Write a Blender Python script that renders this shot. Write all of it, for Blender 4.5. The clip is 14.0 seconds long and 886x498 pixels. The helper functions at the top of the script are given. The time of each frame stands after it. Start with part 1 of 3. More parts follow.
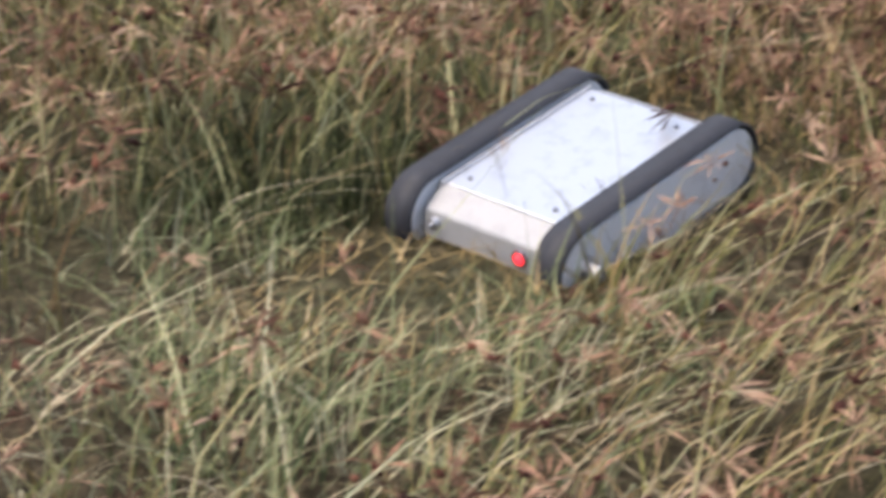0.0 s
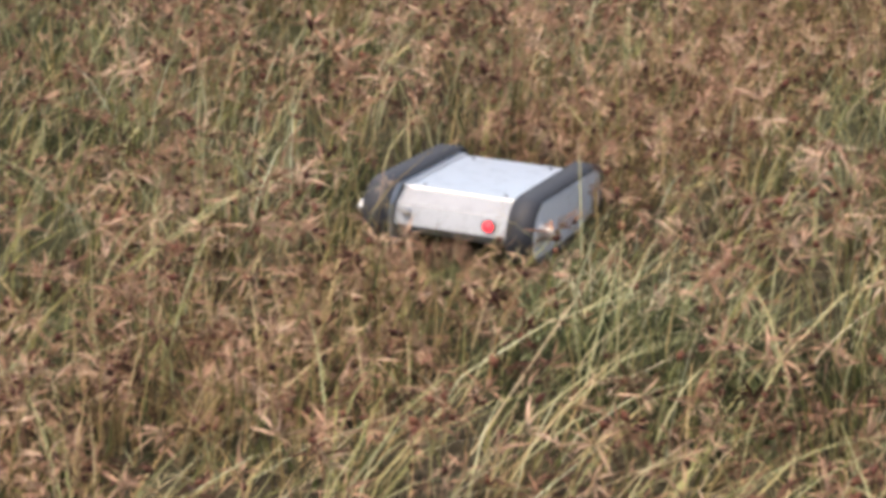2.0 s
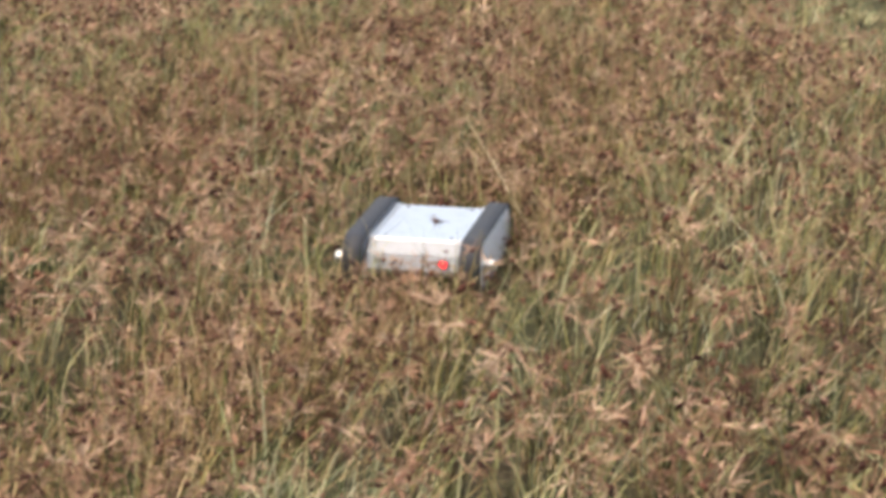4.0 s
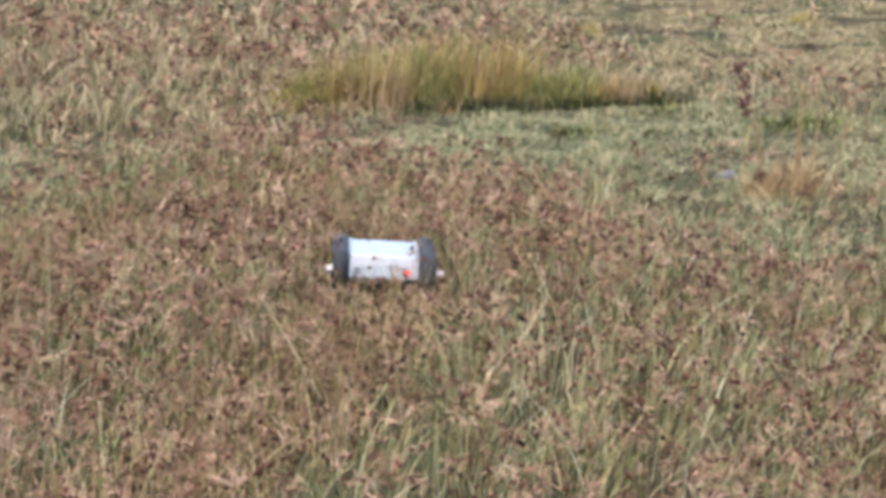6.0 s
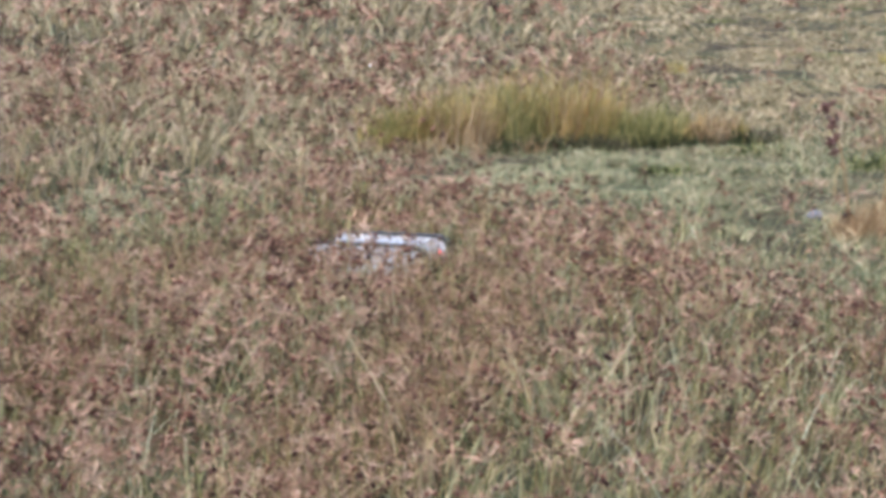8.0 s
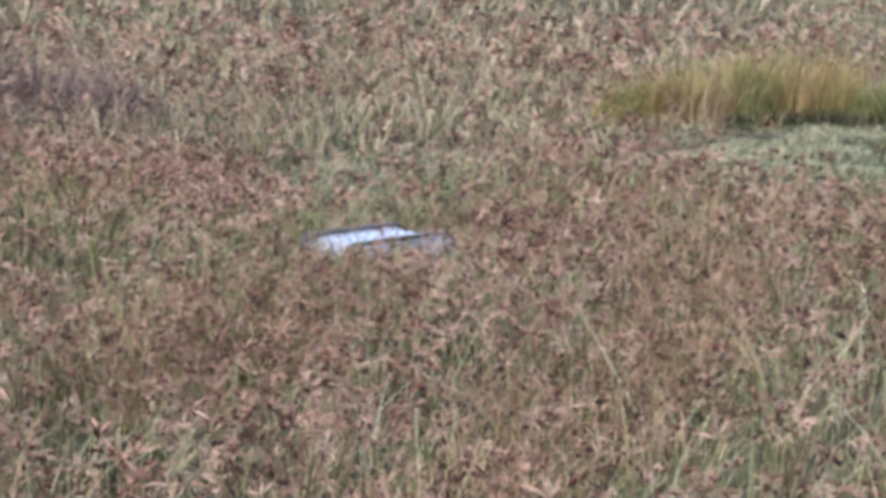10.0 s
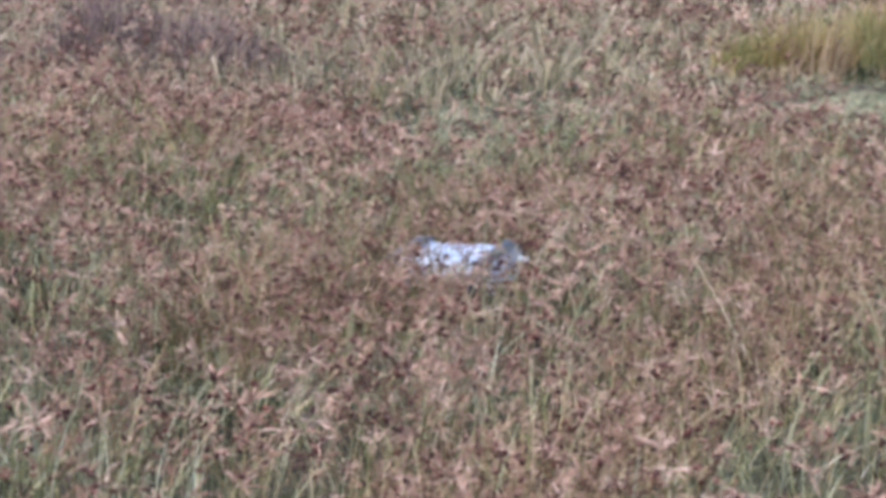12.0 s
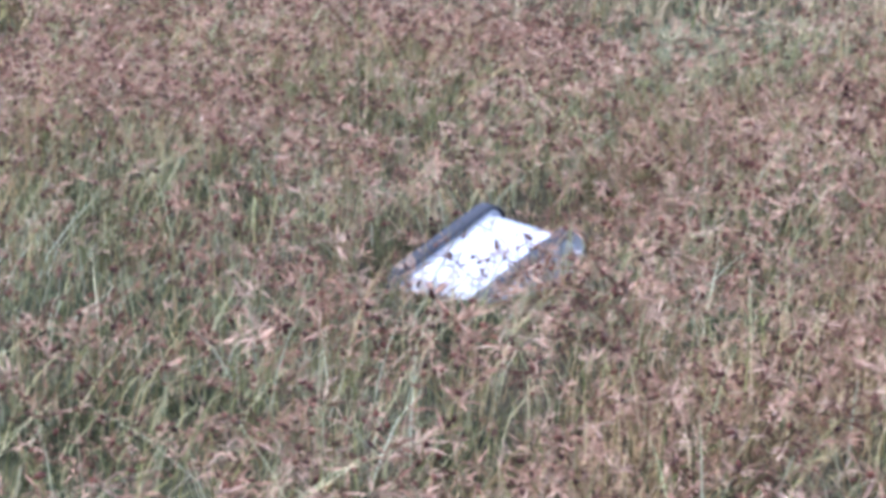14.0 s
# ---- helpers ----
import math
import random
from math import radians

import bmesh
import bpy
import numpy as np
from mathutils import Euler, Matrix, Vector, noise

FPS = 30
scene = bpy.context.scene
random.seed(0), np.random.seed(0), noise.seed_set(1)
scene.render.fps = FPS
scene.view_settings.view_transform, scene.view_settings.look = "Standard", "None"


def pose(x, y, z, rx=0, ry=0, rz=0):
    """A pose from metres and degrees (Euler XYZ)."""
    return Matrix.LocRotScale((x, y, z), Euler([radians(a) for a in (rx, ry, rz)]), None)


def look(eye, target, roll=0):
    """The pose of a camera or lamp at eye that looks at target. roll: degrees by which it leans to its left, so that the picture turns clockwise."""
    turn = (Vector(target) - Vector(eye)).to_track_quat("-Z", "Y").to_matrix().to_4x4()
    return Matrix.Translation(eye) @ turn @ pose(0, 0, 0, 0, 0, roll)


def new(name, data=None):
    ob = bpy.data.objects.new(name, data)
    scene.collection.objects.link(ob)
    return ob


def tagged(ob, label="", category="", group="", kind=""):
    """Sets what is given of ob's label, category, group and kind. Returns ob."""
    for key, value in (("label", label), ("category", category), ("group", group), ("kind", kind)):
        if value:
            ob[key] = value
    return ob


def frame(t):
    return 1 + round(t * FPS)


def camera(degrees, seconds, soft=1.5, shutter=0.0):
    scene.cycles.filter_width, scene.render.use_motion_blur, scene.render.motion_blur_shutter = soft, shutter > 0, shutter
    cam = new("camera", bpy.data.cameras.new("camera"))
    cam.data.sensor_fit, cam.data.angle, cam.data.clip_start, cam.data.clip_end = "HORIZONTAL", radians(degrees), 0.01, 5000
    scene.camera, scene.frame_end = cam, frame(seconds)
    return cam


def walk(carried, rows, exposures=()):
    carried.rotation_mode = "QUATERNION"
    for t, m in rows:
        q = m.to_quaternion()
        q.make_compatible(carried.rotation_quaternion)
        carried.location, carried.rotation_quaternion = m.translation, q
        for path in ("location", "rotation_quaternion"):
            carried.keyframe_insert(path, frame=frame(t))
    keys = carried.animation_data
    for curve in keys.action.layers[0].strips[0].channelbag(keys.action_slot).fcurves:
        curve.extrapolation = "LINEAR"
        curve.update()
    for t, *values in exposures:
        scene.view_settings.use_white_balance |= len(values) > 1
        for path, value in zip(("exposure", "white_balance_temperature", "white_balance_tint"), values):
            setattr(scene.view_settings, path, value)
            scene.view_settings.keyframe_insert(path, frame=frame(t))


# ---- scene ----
# ---- camera: a long lens held by hand at one place, turning after the robot ----
EYE = (0.0, 0.0, 1.6)
# seconds, turn to the right, tilt down, lean (degrees)
PAN = (
    (0, -25.49, 24.25, 2.97),
    (0.5, -21.23, 22.69, 0.04),
    (1, -17.39, 21.06, -0.00),
    (1.5, -13.91, 19.50, 0.00),
    (2, -11.79, 18.28, 0.04),
    (2.5, -10.18, 17.81, 0.36),
    (3, -7.57, 16.88, -0.27),
    (3.2, -6.71, 16.18, -0.16),
    (5.3, -0.71, 10.73, 0.05),
    (5.5, -0.03, 10.51, 0.10),
    (6, 0.51, 9.41, 0.10),
    (6.5, 0.00, 8.60, 0.00),
    (7, -0.23, 8.56, -0.09),
    (7.5, -0.48, 8.59, -0.05),
    (8, -1.47, 8.54, 0.06),
    (8.5, -2.87, 8.65, 0.04),
    (9, -3.95, 8.82, 0.17),
    (9.2, -4.80, 8.84, 0.22),
    (11.3, -7.98, 9.84, -0.09),
    (11.5, -8.29, 9.93, -0.16),
    (12, -9.52, 10.27, -0.02),
    (12.5, -10.97, 10.87, 0.04),
    (13, -12.15, 11.42, 0.20),
    (13.5, -13.44, 11.89, 0.24),
    (14, -14.61, 12.12, 0.29),
)
# the robot: seconds, place of its rear top edge, nose up, lean, heading (degrees)
DRIVE = (
    (0, -1.437, 3.225, 0.082, 6.7, 3.6, -17.0),
    (0.5, -1.290, 3.630, 0.117, -5.8, -2.1, -15.9),
    (1, -1.089, 3.739, 0.160, 1.7, 2.6, -7.3),
    (1.5, -1.000, 4.191, 0.161, 2.9, 5.1, -8.3),
    (2, -0.933, 4.640, 0.152, -5.6, 2.2, -7.6),
    (2.5, -0.842, 5.008, 0.131, -3.2, 0.3, -5.4),
    (3, -0.735, 5.275, 0.130, 4.6, 1.8, -7.6),
    (3.2, -0.700, 5.370, 0.145, 4.0, 1.0, -6.9),
    (4, -0.520, 6.120, 0.150, 1.0, 1.0, -6.0),
    (4.8, -0.300, 7.000, 0.160, 0.0, 0.0, -4.5),
    (5.5, -0.130, 7.640, 0.191, 9.8, 0.6, 0.4),
    (6, -0.125, 8.430, 0.177, -0.5, 3.4, 1.5),
    (6.5, -0.136, 8.847, 0.169, -2.8, 0.7, 1.4),
    (7, -0.155, 9.187, 0.137, 3.4, -3.0, 12.6),
    (7.5, -0.242, 9.722, 0.125, 1.2, -4.4, 37.7),
    (8, -0.340, 9.863, 0.140, -0.0, 0.0, 73.5),
    (8.5, -0.610, 9.882, 0.140, -0.0, 0.0, 87.9),
    (9, -0.886, 9.713, 0.140, -4.5, 0.0, 103.9),
    (9.2, -0.996, 9.685, 0.140, -4.5, 0.0, 107.8),
    (9.9, -1.230, 9.480, 0.140, -1.0, 0.0, 132.0),
    (10.6, -1.290, 9.130, 0.135, 0.0, 0.0, 158.0),
    (11.3, -1.310, 8.711, 0.130, 0.0, 0.0, 171.0),
    (11.5, -1.312, 8.525, 0.130, 0.0, 0.0, 173.0),
    (12, -1.278, 8.115, 0.130, 0.0, 0.0, 174.0),
    (12.5, -1.323, 7.882, 0.130, 0.0, 0.0, 164.0),
    (13, -1.365, 7.600, 0.130, 0.0, 0.0, 155.0),
    (13.5, -1.555, 7.470, 0.140, -5.0, -4.3, 156.4),
    (13.8, -1.560, 7.240, 0.141, -12.0, -6.0, 157.2),
    (14, -1.574, 6.940, 0.141, -18.5, -6.8, 156.2),
)
cam = camera(20, 14.0, soft=4.4, shutter=0.4)
walk(cam, [(t, pose(*EYE, 90 - p, 0, -y) @ pose(0, 0, 0, 0, 0, -r)) for t, y, p, r in PAN],
     exposures=((0, 1.68, 7100, 11), (0.9, 1.72, 7650, 13), (2, 1.77, 7600, 10), (3.2, 1.79, 8050, 8), (5.5, 1.88, 6780, 6), (6.5, 1.9, 6400, 8), (9, 1.88, 5920, 10), (11.5, 1.93, 5600, 13), (13, 1.94, 5520, 16), (13.6, 2.02, 5440, 15), (14, 2.23, 5300, 14)))

# ---- light: a bright overcast sky ----
world = bpy.data.worlds.new("overcast_sky")
scene.world = world
world.use_nodes = True
wn = world.node_tree.nodes
wl = world.node_tree.links
sky = wn.new("ShaderNodeTexSky")
sky.sky_type = "NISHITA"
sky.sun_disc = False
sky.sun_elevation = radians(68)
sky.sun_rotation = radians(222)
sky.dust_density = 4.0
sky.air_density = 1.0
wl.new(sky.outputs[0], wn["Background"].inputs[0])
wn["Background"].inputs[1].default_value = 0.15
sun_data = bpy.data.lights.new("sun", "SUN")
sun_data.energy = 0.25
sun_data.angle = radians(50)
sun_data.color = (1.0, 0.96, 0.9)
sun = new("sun", sun_data)
sun.matrix_basis = look((-8, -9, 30), (0, 0, 0))


# ---- materials ----
def node_material(name):
    m = bpy.data.materials.new(name)
    m.use_nodes = True
    nt = m.node_tree
    return m, nt, nt.nodes["Principled BSDF"]


def ramp(nt, fac, stops):
    r = nt.nodes.new("ShaderNodeValToRGB")
    e = r.color_ramp.elements
    e[0].position, e[0].color = stops[0][0], (*stops[0][1], 1)
    e[1].position, e[1].color = stops[-1][0], (*stops[-1][1], 1)
    for p, c in stops[1:-1]:
        n = e.new(p)
        n.color = (*c, 1)
    nt.links.new(fac, r.inputs[0])
    return r.outputs[0]


def noise_tex(nt, scale, detail=4, rough=0.6, kind="Object"):
    tc = nt.nodes.new("ShaderNodeTexCoord")
    n = nt.nodes.new("ShaderNodeTexNoise")
    n.inputs["Scale"].default_value = scale
    n.inputs["Detail"].default_value = detail
    n.inputs["Roughness"].default_value = rough
    nt.links.new(tc.outputs[kind], n.inputs["Vector"])
    return n.outputs["Fac"]


def mix(nt, fac, a, b, mode="MIX"):
    m = nt.nodes.new("ShaderNodeMix")
    m.data_type, m.blend_type = "RGBA", mode
    for sock, v in ((m.inputs[0], fac), (m.inputs[6], a), (m.inputs[7], b)):
        if isinstance(v, (int, float)):
            sock.default_value = v
        elif isinstance(v, tuple):
            sock.default_value = (*v, 1)
        else:
            nt.links.new(v, sock)
    return m.outputs[2]


def bump(nt, bsdf, height, strength, distance):
    b = nt.nodes.new("ShaderNodeBump")
    b.inputs["Strength"].default_value = strength
    b.inputs["Distance"].default_value = distance
    nt.links.new(height, b.inputs["Height"])
    nt.links.new(b.outputs[0], bsdf.inputs["Normal"])


def plant_material(name, stops, rough=0.7, through_light=0.12):
    """Each blade takes its own tone; broad patches shift the mixture."""
    m, nt, b = node_material(name)
    g = nt.nodes.new("ShaderNodeNewGeometry")
    fac = g.outputs["Random Per Island"]
    big = noise_tex(nt, 2.2, 5)
    a = nt.nodes.new("ShaderNodeMath")
    a.operation = "MULTIPLY_ADD"
    nt.links.new(big, a.inputs[0])
    a.inputs[1].default_value, a.inputs[2].default_value = 0.7, -0.35
    s = nt.nodes.new("ShaderNodeMath")
    s.operation = "ADD"
    s.use_clamp = True
    nt.links.new(fac, s.inputs[0])
    nt.links.new(a.outputs[0], s.inputs[1])
    col = ramp(nt, s.outputs[0], stops)
    streak = noise_tex(nt, 90, 2)
    col = mix(nt, 0.35, col, ramp(nt, streak, ((0.3, (0.25, 0.22, 0.18)), (0.75, (1, 1, 1)))), "MULTIPLY")
    nt.links.new(col, b.inputs["Base Color"])
    b.inputs["Roughness"].default_value = rough
    b.inputs["Specular IOR Level"].default_value = 0.12
    t = nt.nodes.new("ShaderNodeBsdfTranslucent")
    nt.links.new(col, t.inputs[0])
    mx = nt.nodes.new("ShaderNodeMixShader")
    mx.inputs[0].default_value = through_light
    nt.links.new(b.outputs[0], mx.inputs[1])
    nt.links.new(t.outputs[0], mx.inputs[2])
    nt.links.new(mx.outputs[0], nt.nodes["Material Output"].inputs[0])
    return m


MAT_STRAW = plant_material("dry_grass_blades", ((0.0, (0.05, 0.042, 0.017)), (0.3, (0.17, 0.13, 0.055)), (0.65, (0.36, 0.26, 0.125)), (1.0, (0.52, 0.41, 0.24))))
MAT_GREEN = plant_material("green_grass_blades", ((0.0, (0.02, 0.03, 0.013)), (0.35, (0.07, 0.085, 0.03)), (0.65, (0.2, 0.21, 0.07)), (0.85, (0.4, 0.38, 0.15)), (1.0, (0.4, 0.41, 0.24))))
MAT_STEM = plant_material("grass_stems", ((0.0, (0.2, 0.12, 0.06)), (0.35, (0.42, 0.3, 0.15)), (0.6, (0.29, 0.29, 0.13)), (1.0, (0.44, 0.44, 0.26))))
MAT_FRESH = plant_material("fresh_stems", ((0.0, (0.07, 0.075, 0.025)), (0.3, (0.25, 0.23, 0.085)), (0.55, (0.33, 0.33, 0.185)), (0.8, (0.43, 0.37, 0.18)), (1.0, (0.48, 0.49, 0.33))))
MAT_BLEACH = plant_material("bleached_straws", ((0.0, (0.36, 0.26, 0.13)), (0.5, (0.5, 0.41, 0.26)), (1.0, (0.66, 0.58, 0.43))))
MAT_LUSH = plant_material("lush_low_grass", ((0.0, (0.05, 0.08, 0.034)), (0.4, (0.19, 0.225, 0.11)), (0.75, (0.38, 0.39, 0.22)), (1.0, (0.56, 0.52, 0.36))))
MAT_CORE = plant_material("dark_seed_cores", ((0.0, (0.03, 0.012, 0.01)), (0.5, (0.085, 0.032, 0.024)), (1.0, (0.17, 0.07, 0.045))))
MAT_HEAD = plant_material("seed_heads", ((0.0, (0.045, 0.02, 0.014)), (0.2, (0.13, 0.064, 0.043)), (0.42, (0.3, 0.165, 0.11)), (0.7, (0.44, 0.265, 0.18)), (1.0, (0.56, 0.39, 0.28))))
# dead leaves with the shade under the canopy put into their colour
MAT_SHADE_UNDER = plant_material("shaded_understory", ((0.0, (0.014, 0.013, 0.008)), (0.4, (0.05, 0.045, 0.022)), (0.75, (0.12, 0.092, 0.05)), (1.0, (0.13, 0.14, 0.055))))
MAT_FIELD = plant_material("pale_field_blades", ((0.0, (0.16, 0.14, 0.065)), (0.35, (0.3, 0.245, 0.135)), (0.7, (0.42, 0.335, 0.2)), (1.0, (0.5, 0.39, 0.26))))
MAT_DUSK = plant_material("dusky_dead_blades", ((0.0, (0.07, 0.045, 0.04)), (0.5, (0.19, 0.13, 0.11)), (1.0, (0.36, 0.26, 0.2))))
# green kept very dark: shade of hollows and clump feet in the colour
MAT_SHADE_GREEN = plant_material("shade_green_blades", ((0.0, (0.014, 0.02, 0.009)), (0.5, (0.036, 0.046, 0.018)), (1.0, (0.11, 0.12, 0.05))))
MAT_CLUMP = plant_material("golden_clump_blades", ((0.0, (0.2, 0.19, 0.06)), (0.45, (0.4, 0.33, 0.11)), (0.75, (0.5, 0.37, 0.16)), (1.0, (0.46, 0.27, 0.1))))
MAT_LAWN = plant_material("short_grass_blades", ((0.0, (0.07, 0.09, 0.042)), (0.4, (0.21, 0.235, 0.12)), (0.7, (0.35, 0.33, 0.19)), (1.0, (0.5, 0.43, 0.28))))


def ground_material():
    m, nt, b = node_material("thatch_and_soil")
    broad = noise_tex(nt, 0.6, 4)
    fine = noise_tex(nt, 35, 6, 0.7)
    soil = ramp(nt, fine, ((0.3, (0.02, 0.016, 0.01)), (0.5, (0.045, 0.037, 0.024)), (0.75, (0.14, 0.11, 0.07))))
    green = ramp(nt, fine, ((0.3, (0.02, 0.026, 0.012)), (0.5, (0.05, 0.056, 0.028)), (0.8, (0.15, 0.14, 0.075))))
    f = ramp(nt, broad, ((0.42, (0, 0, 0)), (0.6, (1, 1, 1))))
    nt.links.new(mix(nt, f, soil, green), b.inputs["Base Color"])
    b.inputs["Roughness"].default_value = 1.0
    b.inputs["Specular IOR Level"].default_value = 0.05
    bump(nt, b, fine, 0.8, 0.03)
    return m


MAT_GROUND = ground_material()


def metal(name, color, rough, scratch=0.12, metallic=1.0):
    m, nt, b = node_material(name)
    tc = nt.nodes.new("ShaderNodeTexCoord")
    mp = nt.nodes.new("ShaderNodeMapping")
    mp.inputs["Scale"].default_value = (400, 12, 12)
    n = nt.nodes.new("ShaderNodeTexNoise")
    n.inputs["Scale"].default_value = 1.0
    nt.links.new(tc.outputs["Object"], mp.inputs[0])
    nt.links.new(mp.outputs[0], n.inputs["Vector"])
    dirt = noise_tex(nt, 22, 5, 0.7)
    r = nt.nodes.new("ShaderNodeMapRange")
    r.inputs[3].default_value, r.inputs[4].default_value = rough - scratch / 2, rough + scratch
    nt.links.new(n.outputs[0], r.inputs[0])
    nt.links.new(r.outputs[0], b.inputs["Roughness"])
    worn = ramp(nt, dirt, ((0.3, tuple(0.8 * c for c in color)), (0.5, color)))
    nt.links.new(worn, b.inputs["Base Color"])
    b.inputs["Metallic"].default_value = metallic
    bump(nt, b, n.outputs[0], 0.05, 0.001)
    return m


MAT_ALU = metal("brushed_aluminium", (0.66, 0.66, 0.67), 0.38, metallic=0.9)
MAT_BODY = metal("satin_aluminium", (0.32, 0.325, 0.34), 0.62, metallic=0.6)
MAT_SIDE = metal("dull_aluminium", (0.62, 0.63, 0.66), 0.55, metallic=0.35)
MAT_PANEL = metal("grey_panel_metal", (0.42, 0.42, 0.43), 0.4, metallic=0.6)
MAT_STEEL = metal("bright_steel", (0.5, 0.5, 0.51), 0.42)
MAT_SCREW = metal("dark_steel", (0.25, 0.25, 0.27), 0.4)


def plain(name, color, rough, spread=0.3, scale=60, height=0.002):
    m, nt, b = node_material(name)
    n = noise_tex(nt, scale, 5, 0.7)
    nt.links.new(ramp(nt, n, ((0.3, tuple(c * (1 - spread) for c in color)), (0.7, tuple(min(1, c * (1 + spread)) for c in color)))), b.inputs["Base Color"])
    b.inputs["Roughness"].default_value = rough
    bump(nt, b, n, 0.4, height)
    return m


MAT_RUBBER = plain("dusty_black_rubber", (0.018, 0.019, 0.025), 0.7)
MAT_HUSK = plain("dark_husk", (0.1, 0.042, 0.03), 0.8)
MAT_PALE = plain("pale_dead_stalk", (0.46, 0.36, 0.22), 0.8)
MAT_STONE = plain("grey_stone", (0.12, 0.12, 0.135), 0.9, 0.35, 25, 0.01)
MAT_PAPER = plain("pale_litter", (0.75, 0.74, 0.72), 0.8, 0.1)


def glow_material():
    m, nt, b = node_material("red_lamp_lens")
    b.inputs["Base Color"].default_value = (0.7, 0.02, 0.02, 1)
    b.inputs["Roughness"].default_value = 0.25
    b.inputs["Emission Color"].default_value = (1.0, 0.03, 0.05, 1)
    b.inputs["Emission Strength"].default_value = 0.9
    return m


MAT_RED = glow_material()


# ---- helpers for meshes ----
def part(name, bm, material, parent, label=""):
    me = bpy.data.meshes.new(name)
    bm.to_mesh(me)
    bm.free()
    me.materials.append(material)
    ob = new(name, me)
    ob.parent = parent
    return tagged(ob, label)


def sheet_mesh(name, verts, quads, material):
    """A mesh from numpy arrays of places and four-cornered faces."""
    me = bpy.data.meshes.new(name)
    me.vertices.add(len(verts))
    me.vertices.foreach_set("co", np.ascontiguousarray(verts, dtype=np.float32).ravel())
    me.loops.add(quads.size)
    me.loops.foreach_set("vertex_index", np.ascontiguousarray(quads, dtype=np.int32).ravel())
    me.polygons.add(len(quads))
    me.polygons.foreach_set("loop_start", np.arange(0, quads.size, 4, dtype=np.int32))
    me.update(calc_edges=True)
    me.materials.append(material)
    return me


# ---- ground ----
def relief(x, y):
    """Gentle unevenness of the field."""
    return (0.02 * np.sin(1.7 * x + 0.6 * y) * np.cos(1.1 * y - 0.4 * x) + 0.012 * np.sin(4.3 * x - 2.0) * np.sin(3.7 * y + 1.0))


def build_ground():
    rings = np.concatenate([np.linspace(0.0, 16, 110), np.geomspace(16.5, 2500, 40)])
    n = 160
    ang = np.linspace(0, 2 * np.pi, n, endpoint=False)
    r, a = np.meshgrid(rings, ang, indexing="ij")
    x, y = r * np.sin(a), r * np.cos(a)
    z = relief(x, y) * np.clip((60 - r) / 40, 0, 1)
    v = np.stack([x, y, z], -1).reshape(-1, 3)
    i, j = np.meshgrid(np.arange(len(rings) - 1), np.arange(n), indexing="ij")
    k = (j + 1) % n
    q = np.stack([i * n + j, (i + 1) * n + j, (i + 1) * n + k, i * n + k], -1).reshape(-1, 4)[:, ::-1]
    ob = new("ground", sheet_mesh("ground", v, q, MAT_GROUND))
    for p in ob.data.polygons:
        p.use_smooth = True
    tagged(ob, "uneven field ground of brown thatch, soil and moss", "ground", kind="structure")


build_ground()

# ---- grass ----
rng = np.random.default_rng(7)


def waves(x, y, s, seed):
    """Cheap smooth noise in 0..1."""
    g = np.random.default_rng(seed)
    v = 0
    for k in range(5):
        a, f, p = g.uniform(0, 6.28), s * g.uniform(0.6, 2.2), g.uniform(0, 6.28)
        v = v + np.sin((x * np.cos(a) + y * np.sin(a)) * f + p)
    return np.clip(0.5 + v / 5.5, 0, 1)


def oval(x, y, cx, cy, rx, ry, soft=0.25):
    d = np.hypot((x - cx) / rx, (y - cy) / ry) + 0.15 * (waves(x, y, 5, 3) - 0.5)
    return np.clip((1 - d) / soft + 0.5, 0, 1)


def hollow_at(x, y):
    """1 in the green hollows between the tussocks, which lie in shade."""
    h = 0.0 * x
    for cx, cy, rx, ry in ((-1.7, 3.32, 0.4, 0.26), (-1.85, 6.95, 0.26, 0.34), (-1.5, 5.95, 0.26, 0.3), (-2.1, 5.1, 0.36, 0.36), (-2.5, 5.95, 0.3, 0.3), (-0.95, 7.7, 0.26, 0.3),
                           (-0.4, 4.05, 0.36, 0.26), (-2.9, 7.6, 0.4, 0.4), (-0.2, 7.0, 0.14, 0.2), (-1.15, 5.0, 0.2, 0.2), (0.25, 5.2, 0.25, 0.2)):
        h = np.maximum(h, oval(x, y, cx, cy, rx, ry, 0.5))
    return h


def gap_at(x, y):
    """1 in the small gaps between the tussocks."""
    return np.clip((0.46 - 0.5 * waves(x, y, 5.5, 61) - 0.5 * waves(x, y, 2.6, 67)) / 0.14, 0, 1)


def sparse_at(x, y):
    """1 where the red grass stands more openly over dark ground."""
    return oval(x, y, -1.55, 6.4, 1.05, 1.0, 0.6)


def lawn(x, y):
    """1 where the grass is short and green, 0 in the tall red grass."""
    g = np.maximum(np.maximum(oval(x, y, 1.3, 12.8, 2.1, 1.95), 0.9 * oval(x, y, 2.1, 10.4, 1.4, 1.2)), 0.88 * oval(x, y, -1.6, 11.6, 0.75, 1.5))
    g = np.maximum(g, np.maximum(0.88 * oval(x, y, -1.6, 2.75, 0.55, 0.45, 0.5), 0.7 * oval(x, y, -0.48, 4.4, 0.36, 0.32, 0.5)))
    g = np.maximum(g, oval(x, y, 0.35, 14.5, 1.35, 0.75, 0.3))
    far = np.clip((y - 14.6) / 0.5, 0, 1) * np.clip((x - 0.9 + 0.03 * (y - 15)) / 0.7, 0, 1)
    g = np.maximum(g, far)
    return np.maximum(g, np.clip((y - 19) / 4, 0, 1) * np.clip((x + 1) / 2, 0, 1) * 0.8)


